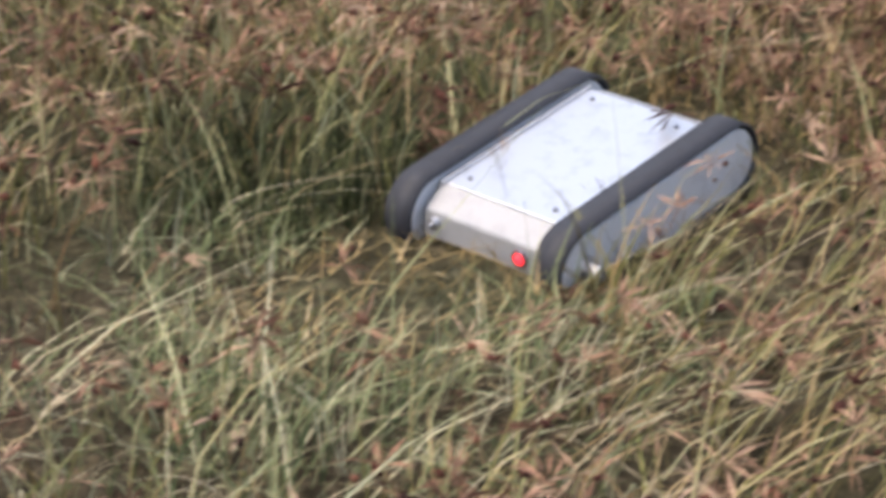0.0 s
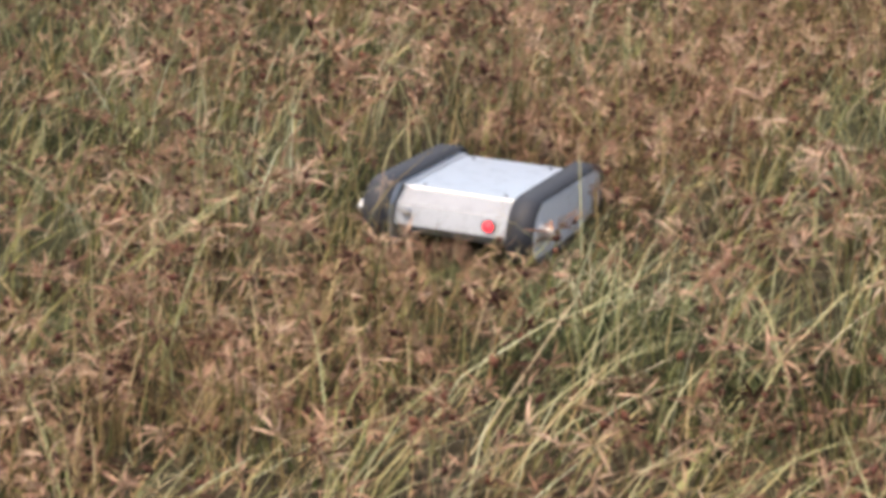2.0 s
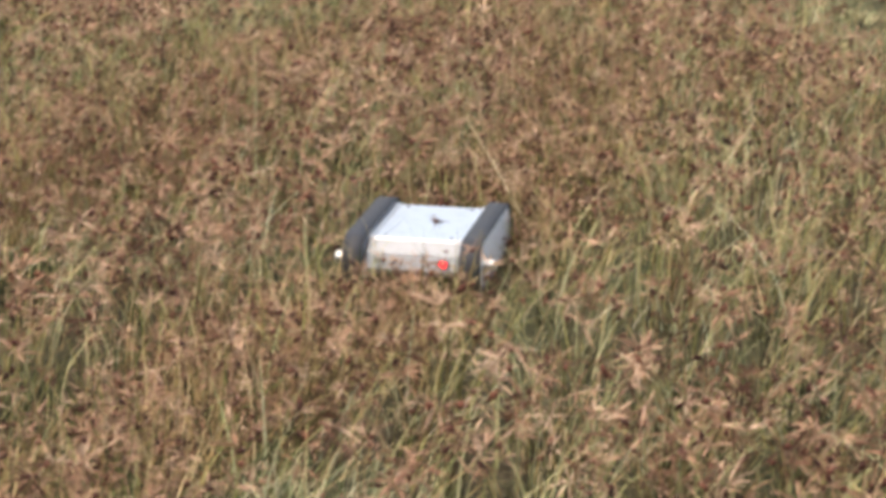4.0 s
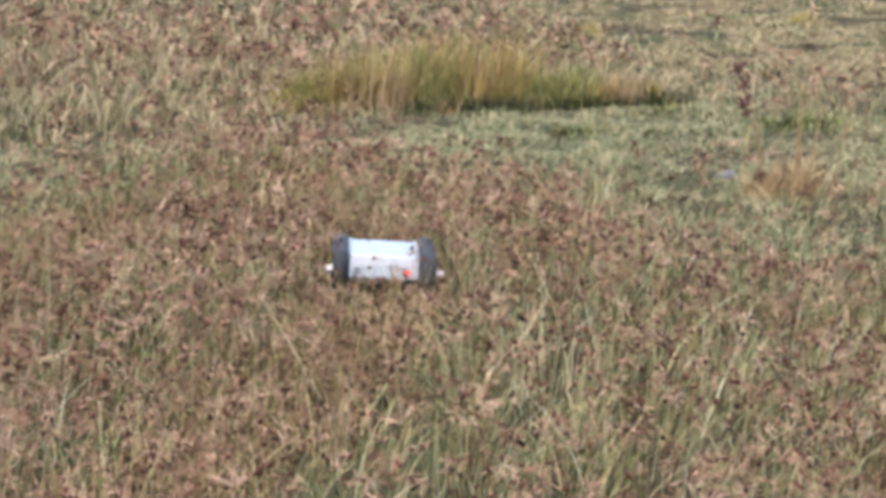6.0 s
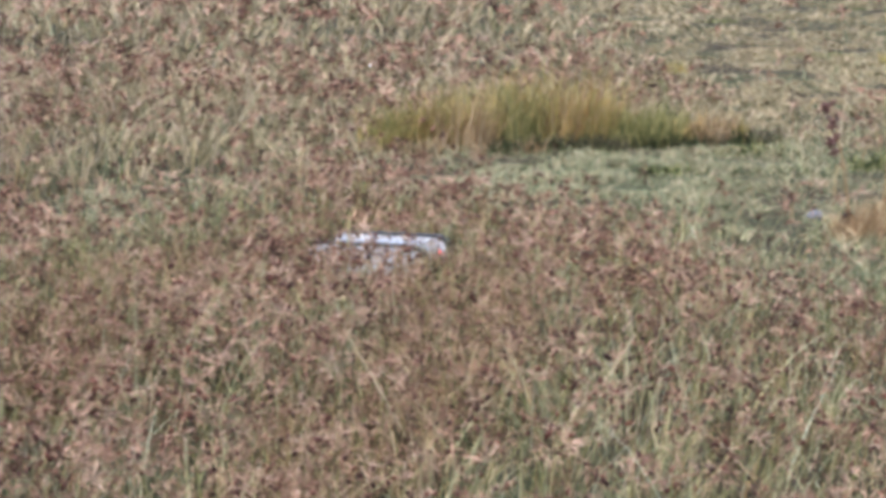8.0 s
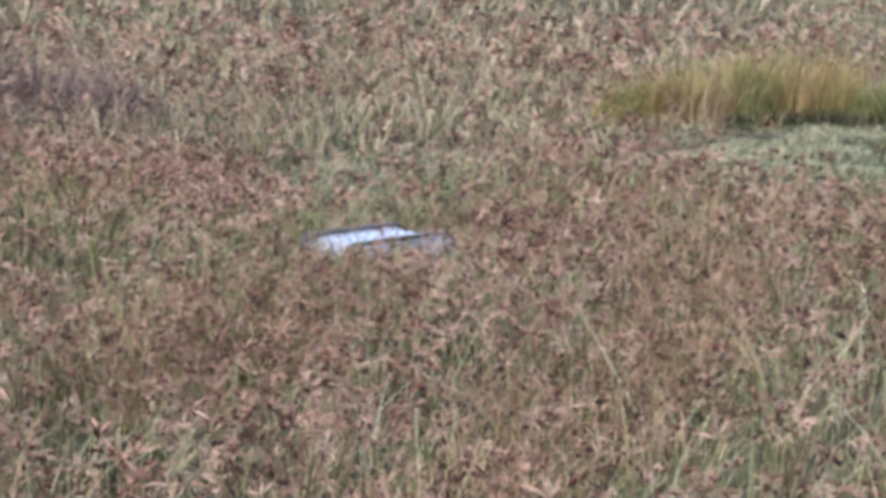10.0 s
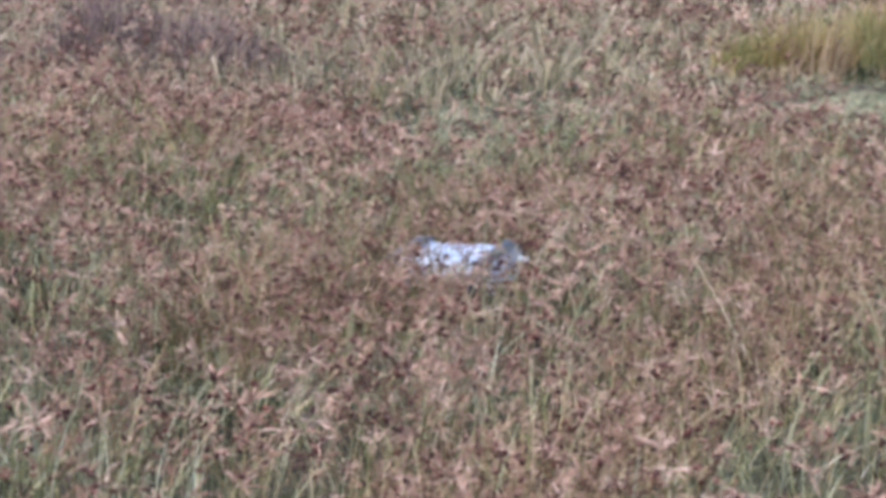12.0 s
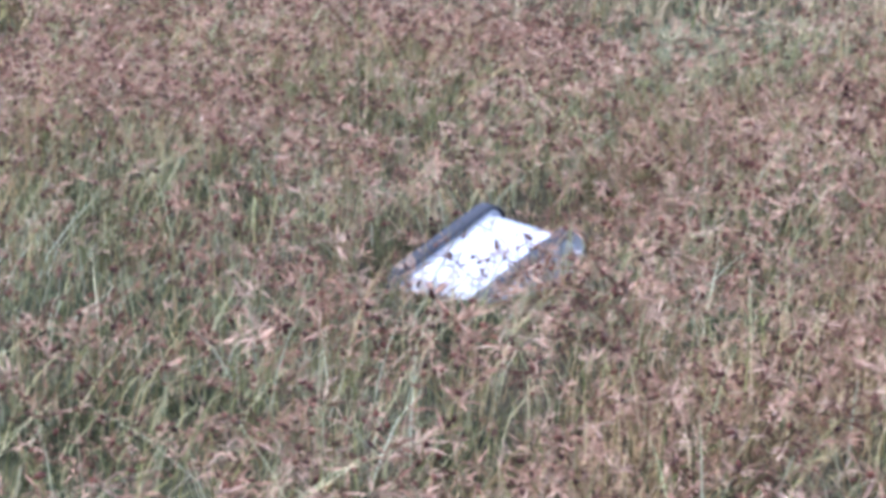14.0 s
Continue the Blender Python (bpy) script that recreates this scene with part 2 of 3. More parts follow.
TRACK_T = np.arange(0, 14.001, 0.05)
_d = np.array(DRIVE)
PATH = np.stack([np.interp(TRACK_T, _d[:, 0], _d[:, c]) for c in (1, 2, 6)], -1)

_b = np.radians(PATH[0, 2])
TRAIL = np.array([(PATH[0, 0] + math.sin(_b) * k, PATH[0, 1] - math.cos(_b) * k, PATH[0, 2]) for k in (0.1, 0.2, 0.3, 0.4)])
LANE = np.concatenate([PATH, TRAIL])


def robot_local(x, y):
    """For each point and each moment: where it lies in the robot's own plan."""
    h = np.radians(LANE[:, 2])
    dx, dy = x[:, None] - LANE[None, :, 0], y[:, None] - LANE[None, :, 1]
    return dx * np.cos(h) + dy * np.sin(h), -dx * np.sin(h) + dy * np.cos(h)


def in_way(x, y, half=0.2, nose=0.46, ahead=0.0):
    out = np.zeros(len(x), bool)
    near = np.where((x > -2.2) & (x < 0.4) & (y > 2.2) & (y < 10.8))[0]
    for s in range(0, len(near), 20000):
        i = near[s:s + 20000]
        lx, ly = robot_local(x[i], y[i])
        if ahead:
            lx, ly = lx[:, len(PATH) - 1:len(PATH)], ly[:, len(PATH) - 1:len(PATH)] - ahead
        out[i] = ((np.abs(lx) < half) & (ly > -0.12) & (ly < nose)).any(1)
    return out


def scatter(bands, a0=-39.0, a1=15.0):
    """Roots at random: bands of (near, far, how many a square metre)."""
    pts = []
    for r0, r1, n in bands:
        k = int(radians(a1 - a0) / 2 * (r1 * r1 - r0 * r0) * n)
        r = np.sqrt(rng.uniform(r0 * r0, r1 * r1, k))
        a = np.radians(rng.uniform(a0, a1, k))
        pts.append(np.stack([r * np.sin(a), r * np.cos(a), r], -1))
    return np.concatenate(pts)


def ribbons(root, height, lean, side, width, droop, seg=3, taper=0.12):
    """Bent blades: roots (n,3), heights, lean directions (n,2) with length, width and droop. Gives places, faces and the tips with their directions."""
    n = len(root)
    t = np.linspace(0, 1, seg + 1)
    c = np.empty((n, seg + 1, 3))
    c[:, :, :2] = root[:, None, :2] + lean[:, None, :] * (t[None, :, None] ** 1.6) * height[:, None, None]
    c[:, :, 2] = root[:, None, 2] + height[:, None] * (t[None] - droop[:, None] * t[None] ** 3)
    w = width[:, None] * (1 - (1 - taper) * t[None] ** 1.5) / 2
    off = np.stack([np.cos(side), np.sin(side), np.zeros(n)], -1)[:, None, :] * w[:, :, None]
    v = np.stack([c - off, c + off], 2).reshape(n, -1, 3)
    base = np.arange(n)[:, None] * (2 * (seg + 1))
    q = [np.stack([base[:, 0] + 2 * s, base[:, 0] + 2 * s + 1, base[:, 0] + 2 * s + 3, base[:, 0] + 2 * s + 2], -1) for s in range(seg)]
    tip = c[:, -1]
    way = c[:, -1] - c[:, -2]
    return v.reshape(-1, 3), np.concatenate(q), tip, way / np.linalg.norm(way, axis=1, keepdims=True)


def tussock(p, cell=0.26, pull=0.68):
    """Draw the roots together into tussocks. Gives the new roots, the way out from each tussock's middle, and the tussock's own number in 0..1."""
    i, j = np.floor(p[:, 0] / cell), np.floor(p[:, 1] / cell)
    r1 = np.modf(np.abs(np.sin(i * 12.9898 + j * 78.233) * 43758.5453))[0]
    r2 = np.modf(np.abs(np.sin(i * 39.346 + j * 11.135) * 24634.6345))[0]
    r3 = np.modf(np.abs(np.sin(i * 73.156 + j * 52.235) * 31415.9265))[0]
    c = np.stack([(i + 0.2 + 0.6 * r1) * cell, (j + 0.2 + 0.6 * r2) * cell], -1)
    d = p[:, :2] - c
    k = pull * (0.4 + 0.6 * rng.random(len(p)))[:, None]
    q = p.copy()
    q[:, :2] = p[:, :2] - d * k
    return q, d / cell, r3


def wind(x, y):
    """The way in which patches of the grass lie over."""
    a = 2.4 + 5.0 * (waves(x, y, 1.1, 41) - 0.5) - 2.2
    k = (0.05 + 0.2 * waves(x, y, 1.9, 43)) * (1 + 0.6 * np.clip((5.2 - y) / 1.0, 0, 1))
    swept = oval(x, y, -0.75, 3.15, 0.5, 0.75, 0.6)
    return np.stack([np.cos(a) * k + 0.7 * swept, np.sin(a) * k * 0.6 - 0.1 + 0.3 * swept], -1)


def blades(p, h, width, lean, bias=(0.0, 0.0), seg=3, droop=0.35, out=None):
    n = len(p)
    a = rng.uniform(0, 2 * np.pi, n)
    l = np.abs(rng.normal(0, lean, n))
    d = np.stack([np.cos(a) * l + bias[0], np.sin(a) * l + bias[1]], -1)
    if out is not None:
        d = d + out * 0.6 + wind(p[:, 0], p[:, 1])
    root = np.stack([p[:, 0], p[:, 1], relief(p[:, 0], p[:, 1]) - 0.01], -1)
    return ribbons(root, h, d, rng.uniform(0, np.pi, n), width, rng.uniform(0, droop, n), seg)


def spikelets(tip, way, size, count, spread):
    """Spiky open clusters: slender pointed husks round each tip, each a folded kite; a cluster has one tone."""
    n = len(tip)
    k = n * count
    o = np.repeat(tip, count, 0)
    d = np.repeat(way, count, 0) * 0.3 + rng.normal(0, spread, (k, 3)) * (1.0, 1.0, 0.75)
    d[:, 2] -= 0.08
    d /= np.linalg.norm(d, axis=1, keepdims=True)
    s = np.cross(d, rng.normal(0, 1, (k, 3)))
    s /= np.linalg.norm(s, axis=1, keepdims=True) + 1e-9
    ln = (np.repeat(size, count) * rng.uniform(0.45, 1.3, k))[:, None]
    up = np.cross(s, d)
    wide = ln * rng.uniform(0.026, 0.05, k)[:, None] * np.maximum(1, np.linalg.norm(o[:, :2], axis=1) / 8)[:, None]
    end = o + d * ln
    end[:, 2] -= ln[:, 0] * 0.12
    fan = np.stack([o + d * ln * 0.45 + s * wide + up * ln * 0.05, end, o + d * ln * 0.45 - s * wide + up * ln * 0.05], 1).reshape(n, count * 3, 3)
    v = np.concatenate([tip[:, None, :], fan], 1).reshape(-1, 3)
    base = (np.arange(n) * (1 + 3 * count))[:, None]
    j = np.arange(count)[None] * 3 + 1
    q = np.stack([base + 0 * j, base + j, base + j + 1, base + j + 2], -1).reshape(-1, 4)
    return v, q


def cores(at, size):
    """Compact seed bodies: eight-sided lozenges, longer than wide."""
    n = len(at)
    d = rng.normal(0, 1, (n, 3))
    d /= np.linalg.norm(d, axis=1, keepdims=True)
    a = np.cross(d, rng.normal(0, 1, (n, 3)))
    a /= np.linalg.norm(a, axis=1, keepdims=True) + 1e-9
    b = np.cross(d, a)
    L, w = (size * rng.uniform(0.8, 1.5, n))[:, None], (size * rng.uniform(0.45, 0.75, n))[:, None]
    v = np.stack([at + d * L, at + a * w, at + b * w, at - a * w, at - b * w, at - d * L, at + d * L * 0.97, at - d * L * 0.97], 1).reshape(-1, 3)
    base = (np.arange(n) * 8)[:, None]
    q = np.concatenate([base + np.array(f)[None] for f in ((0, 1, 2, 6), (0, 3, 4, 6), (6, 2, 3, 0), (6, 4, 1, 0), (5, 2, 1, 7), (5, 4, 3, 7), (7, 3, 2, 5), (7, 1, 4, 5))])
    return v, q


def join(pieces):
    vs, qs, at = [], [], 0
    for v, q in pieces:
        vs.append(v)
        qs.append(q + at)
        at += len(v)
    return np.concatenate(vs), np.concatenate(qs)


def stuff(name, pieces, material, label, category="grass"):
    v, q = join(pieces)
    return tagged(new(name, sheet_mesh(name, v, q, material)), label, category, kind="stuff")


def tallness(x, y):
    return (0.6 + 0.6 * waves(x, y, 2.4, 11)) * (1 + 0.3 * np.clip((y - 6.3) / 1.2, 0, 1) * np.clip((-0.3 - x) / 0.5, 0, 1) + 0.6 * oval(x, y, -1.35, 7.25, 0.6, 0.65, 0.5) + 0.3 * oval(x, y, -0.8, 9.2, 0.36, 0.22, 0.5) - 0.2 * np.clip((4.4 - y) / 0.5, 0, 1)) * (1 - 0.35 * oval(x, y, 1.9, 9.9, 1.5, 2.0, 0.5)) * (1 - 0.22 * oval(x, y, -1.05, 8.85, 0.5, 0.75, 0.5))


def headed_stems(p, scale, lean, bias, stems, heads, husk, count, out=None, seeds=None):
    """Stems that carry one to three drooping, spiky seed clusters."""
    n = len(p)
    h = rng.uniform(0.17, 0.34, n) * tallness(p[:, 0], p[:, 1]) * scale
    w = np.full(n, 0.0042) * np.maximum(1, p[:, 2] / 7) * rng.uniform(0.7, 1.4, n)
    v, q, tip, way = blades(p, h, w, lean, bias, 3, 0.45, out)
    stems.append((v, q))
    size = husk * np.maximum(1, p[:, 2] / 11) * rng.uniform(0.75, 1.25, n)
    heads.append(spikelets(tip, way, size, count, 0.5))
    hair = rng.random(n) < 0.12 * (p[:, 2] < 8)
    m = int(hair.sum())
    if m:
        a = rng.uniform(0, 2 * np.pi, m)
        stems.append(ribbons(tip[hair], rng.uniform(0.04, 0.11, m), np.stack([np.cos(a), np.sin(a)], -1) * 0.9, a, np.full(m, 0.0018), rng.uniform(0.2, 1.3, m))[:2])
    for share in (0.6, 0.2):
        low = tip - way * (size * rng.uniform(1.0, 2.8, n))[:, None] + rng.normal(0, 1, (n, 3)) * (size * 0.75)[:, None]
        keep = rng.random(n) < share
        heads.append(spikelets(low[keep], way[keep], size[keep] * 0.9, count, 0.55))
    if seeds is not None:
        for share, f in ((0.5, 0.24), (0.35, 0.18)):
            keep = rng.random(n) < share
            seeds.append(cores(tip[keep] + rng.normal(0, 0.35, (int(keep.sum()), 3)) * size[keep][:, None], size[keep] * f))


def build_grass():
    dry, green, short, field, lush, stems, heads, husks, fresh = [], [], [], [], [], [], [], [], []
    # tall and middling blades
    p = scatter(((2.3, 5, 1050), (5, 8, 460), (8, 12, 400), (12, 20, 260), (20, 40, 75)))
    L = lawn(p[:, 0], p[:, 1])
    u = rng.random(len(p))
    low = p[u <= L]
    more = scatter(((2.3, 5, 1500), (9, 15, 2700), (15, 24, 1150), (24, 40, 380)), -34, 15)
    low = np.concatenate([low, more[rng.random(len(more)) < lawn(more[:, 0], more[:, 1])]])
    tall, out, own = tussock(p[u > L])
    hollow = hollow_at(tall[:, 0], tall[:, 1])
    ok = (rng.random(len(tall)) > np.maximum(0.7 * hollow, 0.5 * sparse_at(tall[:, 0], tall[:, 1]))) & ~in_way(tall[:, 0], tall[:, 1]) & ~in_way(tall[:, 0], tall[:, 1], 0.22, 0.4, 0.25)
    tall, out, own, hollow = tall[ok], out[ok], own[ok], hollow[ok]

    def wide(a, w):
        return w * np.maximum(1, a[:, 2] / 6.5) ** 1.1 * rng.uniform(0.6, 1.4, len(a))

    is_green = rng.random(len(tall)) < 0.03 + 0.2 * np.clip((tall[:, 1] - 4.5) / 1.5, 0, 1) + 0.42 * waves(tall[:, 0], tall[:, 1], 1.8, 5) + 0.25 * (own - 0.5) + 1.2 * hollow - 0.22 * np.clip((tall[:, 1] - 9) / 2, 0, 1)
    # more of the shade-dark leaves in gaps, hollows and round (-1.0, 7.7)
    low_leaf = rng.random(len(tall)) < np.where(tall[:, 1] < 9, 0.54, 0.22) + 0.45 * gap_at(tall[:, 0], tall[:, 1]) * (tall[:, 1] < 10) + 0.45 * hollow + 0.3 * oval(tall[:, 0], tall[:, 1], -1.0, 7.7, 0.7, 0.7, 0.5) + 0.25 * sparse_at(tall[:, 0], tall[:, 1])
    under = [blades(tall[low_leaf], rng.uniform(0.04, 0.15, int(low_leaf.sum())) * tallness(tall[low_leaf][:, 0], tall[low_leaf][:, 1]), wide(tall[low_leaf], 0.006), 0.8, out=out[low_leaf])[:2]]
    for sel, got, hh in ((~is_green & ~low_leaf, dry, (0.09, 0.3)), (is_green & ~low_leaf, green, (0.08, 0.28))):
        a = tall[sel]
        h = rng.uniform(*hh, len(a)) * tallness(a[:, 0], a[:, 1]) * (0.7 + 0.6 * own[sel]) * (1 - 0.35 * hollow[sel])
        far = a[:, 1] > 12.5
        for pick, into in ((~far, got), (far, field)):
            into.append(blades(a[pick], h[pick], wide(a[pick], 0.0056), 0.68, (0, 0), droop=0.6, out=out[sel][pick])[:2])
    # long straws that lie across the rest
    a = scatter(((2.3, 12, 9),))
    a = a[(rng.random(len(a)) > 0.8 * lawn(a[:, 0], a[:, 1])) & ~in_way(a[:, 0], a[:, 1])]
    dry.append(blades(a, rng.uniform(0.2, 0.38, len(a)), np.full(len(a), 0.0046), 0.9, (0.3, -0.1), droop=0.25)[:2])
    # bleached straws pressed over to one side
    a = scatter(((2.3, 3.2, 150), (3.2, 4.4, 50), (4.4, 9, 34)))
    a = a[~in_way(a[:, 0], a[:, 1], 0.24)]
    k = rng.uniform(1.2, 3.2, len(a)) * np.where(rng.random(len(a)) < 0.75, 1, -0.7)
    turn = rng.normal(0.5, 0.35, len(a))
    root = np.stack([a[:, 0], a[:, 1], relief(a[:, 0], a[:, 1]) + rng.uniform(0, 0.09, len(a))], -1)
    bleached = [ribbons(root, rng.uniform(0.05, 0.15, len(a)), np.stack([np.cos(turn) * k, np.sin(turn) * k], -1), rng.uniform(0, np.pi, len(a)), rng.uniform(0.0018, 0.0034, len(a)), rng.uniform(0, 0.4, len(a)), 5)[:2]]
    # low green blades in the hollows, their dark colour paints the deep shade
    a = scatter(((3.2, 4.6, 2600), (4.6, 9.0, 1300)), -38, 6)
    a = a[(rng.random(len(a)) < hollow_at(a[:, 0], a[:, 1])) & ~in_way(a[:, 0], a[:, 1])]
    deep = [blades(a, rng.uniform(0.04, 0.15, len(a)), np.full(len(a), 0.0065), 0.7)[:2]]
    # low thatch where the robot drives
    a = scatter(((2.8, 10.8, 1500),), -34, 3)
    a = a[in_way(a[:, 0], a[:, 1], 0.24)]
    dry.append(blades(a, rng.uniform(0.02, 0.06, len(a)), np.full(len(a), 0.0055), 1.6, (0.2, 0.3))[:2])
    # fine bare straws
    a = scatter(((2.3, 5, 300), (5, 8, 330), (8, 11, 150)))
    a, out3, _ = tussock(a, 0.25, 0.3)
    ok = (rng.random(len(a)) > np.maximum(lawn(a[:, 0], a[:, 1]), 0.55 * sparse_at(a[:, 0], a[:, 1]))) & ~in_way(a[:, 0], a[:, 1], 0.22)
    a, out3 = a[ok], out3[ok]
    fresh.append(blades(a, rng.uniform(0.13, 0.35, len(a)), rng.uniform(0.0028, 0.0066, len(a)) * np.maximum(1, a[:, 2] / 8), 0.5, (0.1, 0), out=out3)[:2])
    low = low[(low[:, 1] > 5) | ~in_way(low[:, 0], low[:, 1], 0.19)]
    hs = rng.uniform(0.018, 0.07, len(low)) * np.where(low[:, 2] < 3.6, 2.2, np.where(low[:, 2] < 5.5, 1.4, 1.0)) * (0.45 + 1.3 * waves(low[:, 0], low[:, 1], 5.0, 51) ** 1.5)
    low2, out2, _ = tussock(low, 0.14, 0.35)
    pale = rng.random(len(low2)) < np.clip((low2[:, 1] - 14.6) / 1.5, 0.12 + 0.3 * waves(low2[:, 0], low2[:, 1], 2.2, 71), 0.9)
    near_lush = low2[:, 2] < 5.5
    hs = np.where(low2[:, 1] > 9, hs * 0.8, hs)
    for sel, got, lie in ((~pale & ~near_lush, short, 1.7), (pale & ~near_lush, field, 1.7), (near_lush, lush, 1.0)):
        got.append(blades(low2[sel], hs[sel], wide(low2[sel], 0.0047), lie, (0.1, 0), 2, out=out2[sel])[:2])
    # red seed heads
    p = scatter(((2.3, 3.4, 130), (3.4, 5, 240), (5, 8, 198), (8, 12, 182), (12, 20, 34), (20, 40, 7)))
    k = 55
    close = np.stack([rng.uniform(-1.2, -0.55, k), rng.uniform(9.08, 9.42, k), np.full(k, 9.3)], -1)
    p = np.concatenate([p, close])
    p, out, own = tussock(p, 0.3, 0.35)
    u = rng.random(len(p))
    thick = 1.2 * oval(p[:, 0], p[:, 1], -1.3, 7.3, 0.5, 0.7, 0.5) + 1.6 * oval(p[:, 0], p[:, 1], -0.8, 9.2, 0.36, 0.22, 0.5) + 0.25 * (p[:, 2] < 5.5) + (0.26 + 0.75 * waves(p[:, 0], p[:, 1], 2.6, 21) ** 1.4 * (0.4 + 1.1 * own)) * (1 + 0.35 * (p[:, 2] > 5.5))
    ok = (u < thick * (1 - np.where(p[:, 2] < 5, 0.6, 0.92) * lawn(p[:, 0], p[:, 1])) * (1 - 0.88 * hollow_at(p[:, 0], p[:, 1])) * (1 - 0.7 * gap_at(p[:, 0], p[:, 1])) * (1 - 0.1 * sparse_at(p[:, 0], p[:, 1])) * (1 - 0.6 * oval(p[:, 0], p[:, 1], -1.15, 8.8, 0.4, 0.5, 0.5))) & ~in_way(p[:, 0], p[:, 1], 0.225, 0.48) & ~in_way(p[:, 0], p[:, 1], 0.3, 0.45, 0.45)
    ok &= rng.random(len(p)) > 0.6 * oval(p[:, 0], p[:, 1], 2.0, 9.6, 1.3, 1.6)
    ok &= rng.random(len(p)) > oval(p[:, 0], p[:, 1], 0.3, 14.4, 1.3, 0.6, 0.3)
    p, out = p[ok], out[ok]
    near = p[:, 2] < 12
    headed_stems(p[near], 1.0, 0.35, (0, 0), stems, heads, 0.052, 15, out[near], husks)
    headed_stems(p[~near], 1.0, 0.35, (0, 0), stems, heads, 0.046, 9, out[~near], husks)
    # compact dark husks on some tips
    p = scatter(((2.3, 5, 30), (5, 8, 110), (8, 12, 130), (12, 18, 22)))
    ok = (rng.random(len(p)) > lawn(p[:, 0], p[:, 1])) & ~in_way(p[:, 0], p[:, 1], 0.24)
    p = p[ok]
    v, q, tip, way = blades(p, rng.uniform(0.2, 0.34, len(p)) * tallness(p[:, 0], p[:, 1]), np.full(len(p), 0.003), 0.4, (0.1, 0))
    stems.append((v, q))
    husks.append(cores(tip, np.full(len(p), 0.0105) * np.maximum(1, p[:, 2] / 9)))
    heads.append(spikelets(tip, way, np.full(len(p), 0.034) * np.maximum(1, p[:, 2] / 10), 9, 0.55))
    # thin surroundings outside the view
    q = np.concatenate([scatter(((0.5, 9, 150),), 15, 321), scatter(((0.6, 2.3, 300),))])
    q, out4, own4 = tussock(q, 0.3, 0.5)
    for sel, got in ((own4 < 0.6, dry), (own4 >= 0.6, green)):
        m = int(sel.sum())
        got.append(blades(q[sel], rng.uniform(0.08, 0.26, m), np.full(m, 0.012), 0.5, seg=2, out=out4[sel])[:2])
    stuff("dry_grass", dry, MAT_STRAW, "tall straw and olive meadow grass blades")
    stuff("green_grass", green, MAT_GREEN, "green grass blades among the dry meadow grass")
    stuff("short_grass", short, MAT_LAWN, "short pale green grass in open patches")
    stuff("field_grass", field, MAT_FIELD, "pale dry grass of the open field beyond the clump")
    stuff("dark_husks", husks, MAT_CORE, "small dark brown husks on the grass tips", "seed heads")
    stuff("fresh_stems", fresh, MAT_FRESH, "pale green and yellow green stems among the red grass")
    stuff("shaded_understory", under, MAT_SHADE_UNDER, "short dead leaves under the meadow grass, darkened for the canopy's shade")
    stuff("lush_grass", lush, MAT_LUSH, "low lush grey green grass round the hollow")
    stuff("bleached_straws", bleached, MAT_BLEACH, "long bleached straws lying over the meadow grass", "straw")
    stuff("hollow_shade_grass", deep, MAT_SHADE_GREEN, "green grass in hollows, coloured dark for the shade between the tussocks")
    stuff("grass_stems", stems, MAT_STEM, "thin straw stems of the red grass")
    stuff("seed_heads", heads, MAT_HEAD, "reddish brown drooping grass seed heads", "seed heads")


build_grass()


# ---- tufts on the robot's way: pressed flat as it passes, half risen after ----
def tuft_meshes(count, scale, n, heads):
    out = []
    for k in range(count):
        d, s, hd, seeds = [], [], [], []
        p = np.stack([rng.uniform(-0.06, 0.06, n), rng.uniform(-0.06, 0.06, n), np.full(n, 4.0)], -1)
        vals = blades(p, rng.uniform(0.09, 0.26, n) * scale, np.full(n, 0.0052), 0.45, (0.1, -0.1))[:2]
        d.append(vals)
        headed_stems(p[:heads], 0.85 * scale, 0.45, (0.1, -0.1), s, hd, 0.046, 14, seeds=seeds)
        v1, q1 = join(d)
        v2, q2 = join(s)
        v3, q3 = join(hd)
        v4, q4 = join(seeds)
        v, q = join(((v1, q1), (v2, q2), (v3, q3), (v4, q4)))
        m = sheet_mesh("grass_tuft", v, q, MAT_STRAW if k % 3 else MAT_GREEN)
        m.materials.append(MAT_STEM)
        m.materials.append(MAT_HEAD)
        m.materials.append(MAT_CORE)
        m.polygons.foreach_set("material_index", np.concatenate([np.zeros(len(q1)), np.ones(len(q2)), np.full(len(q3), 2), np.full(len(q4), 3)]).astype(np.int32))
        out.append(m)
    return out


TUFTS = []


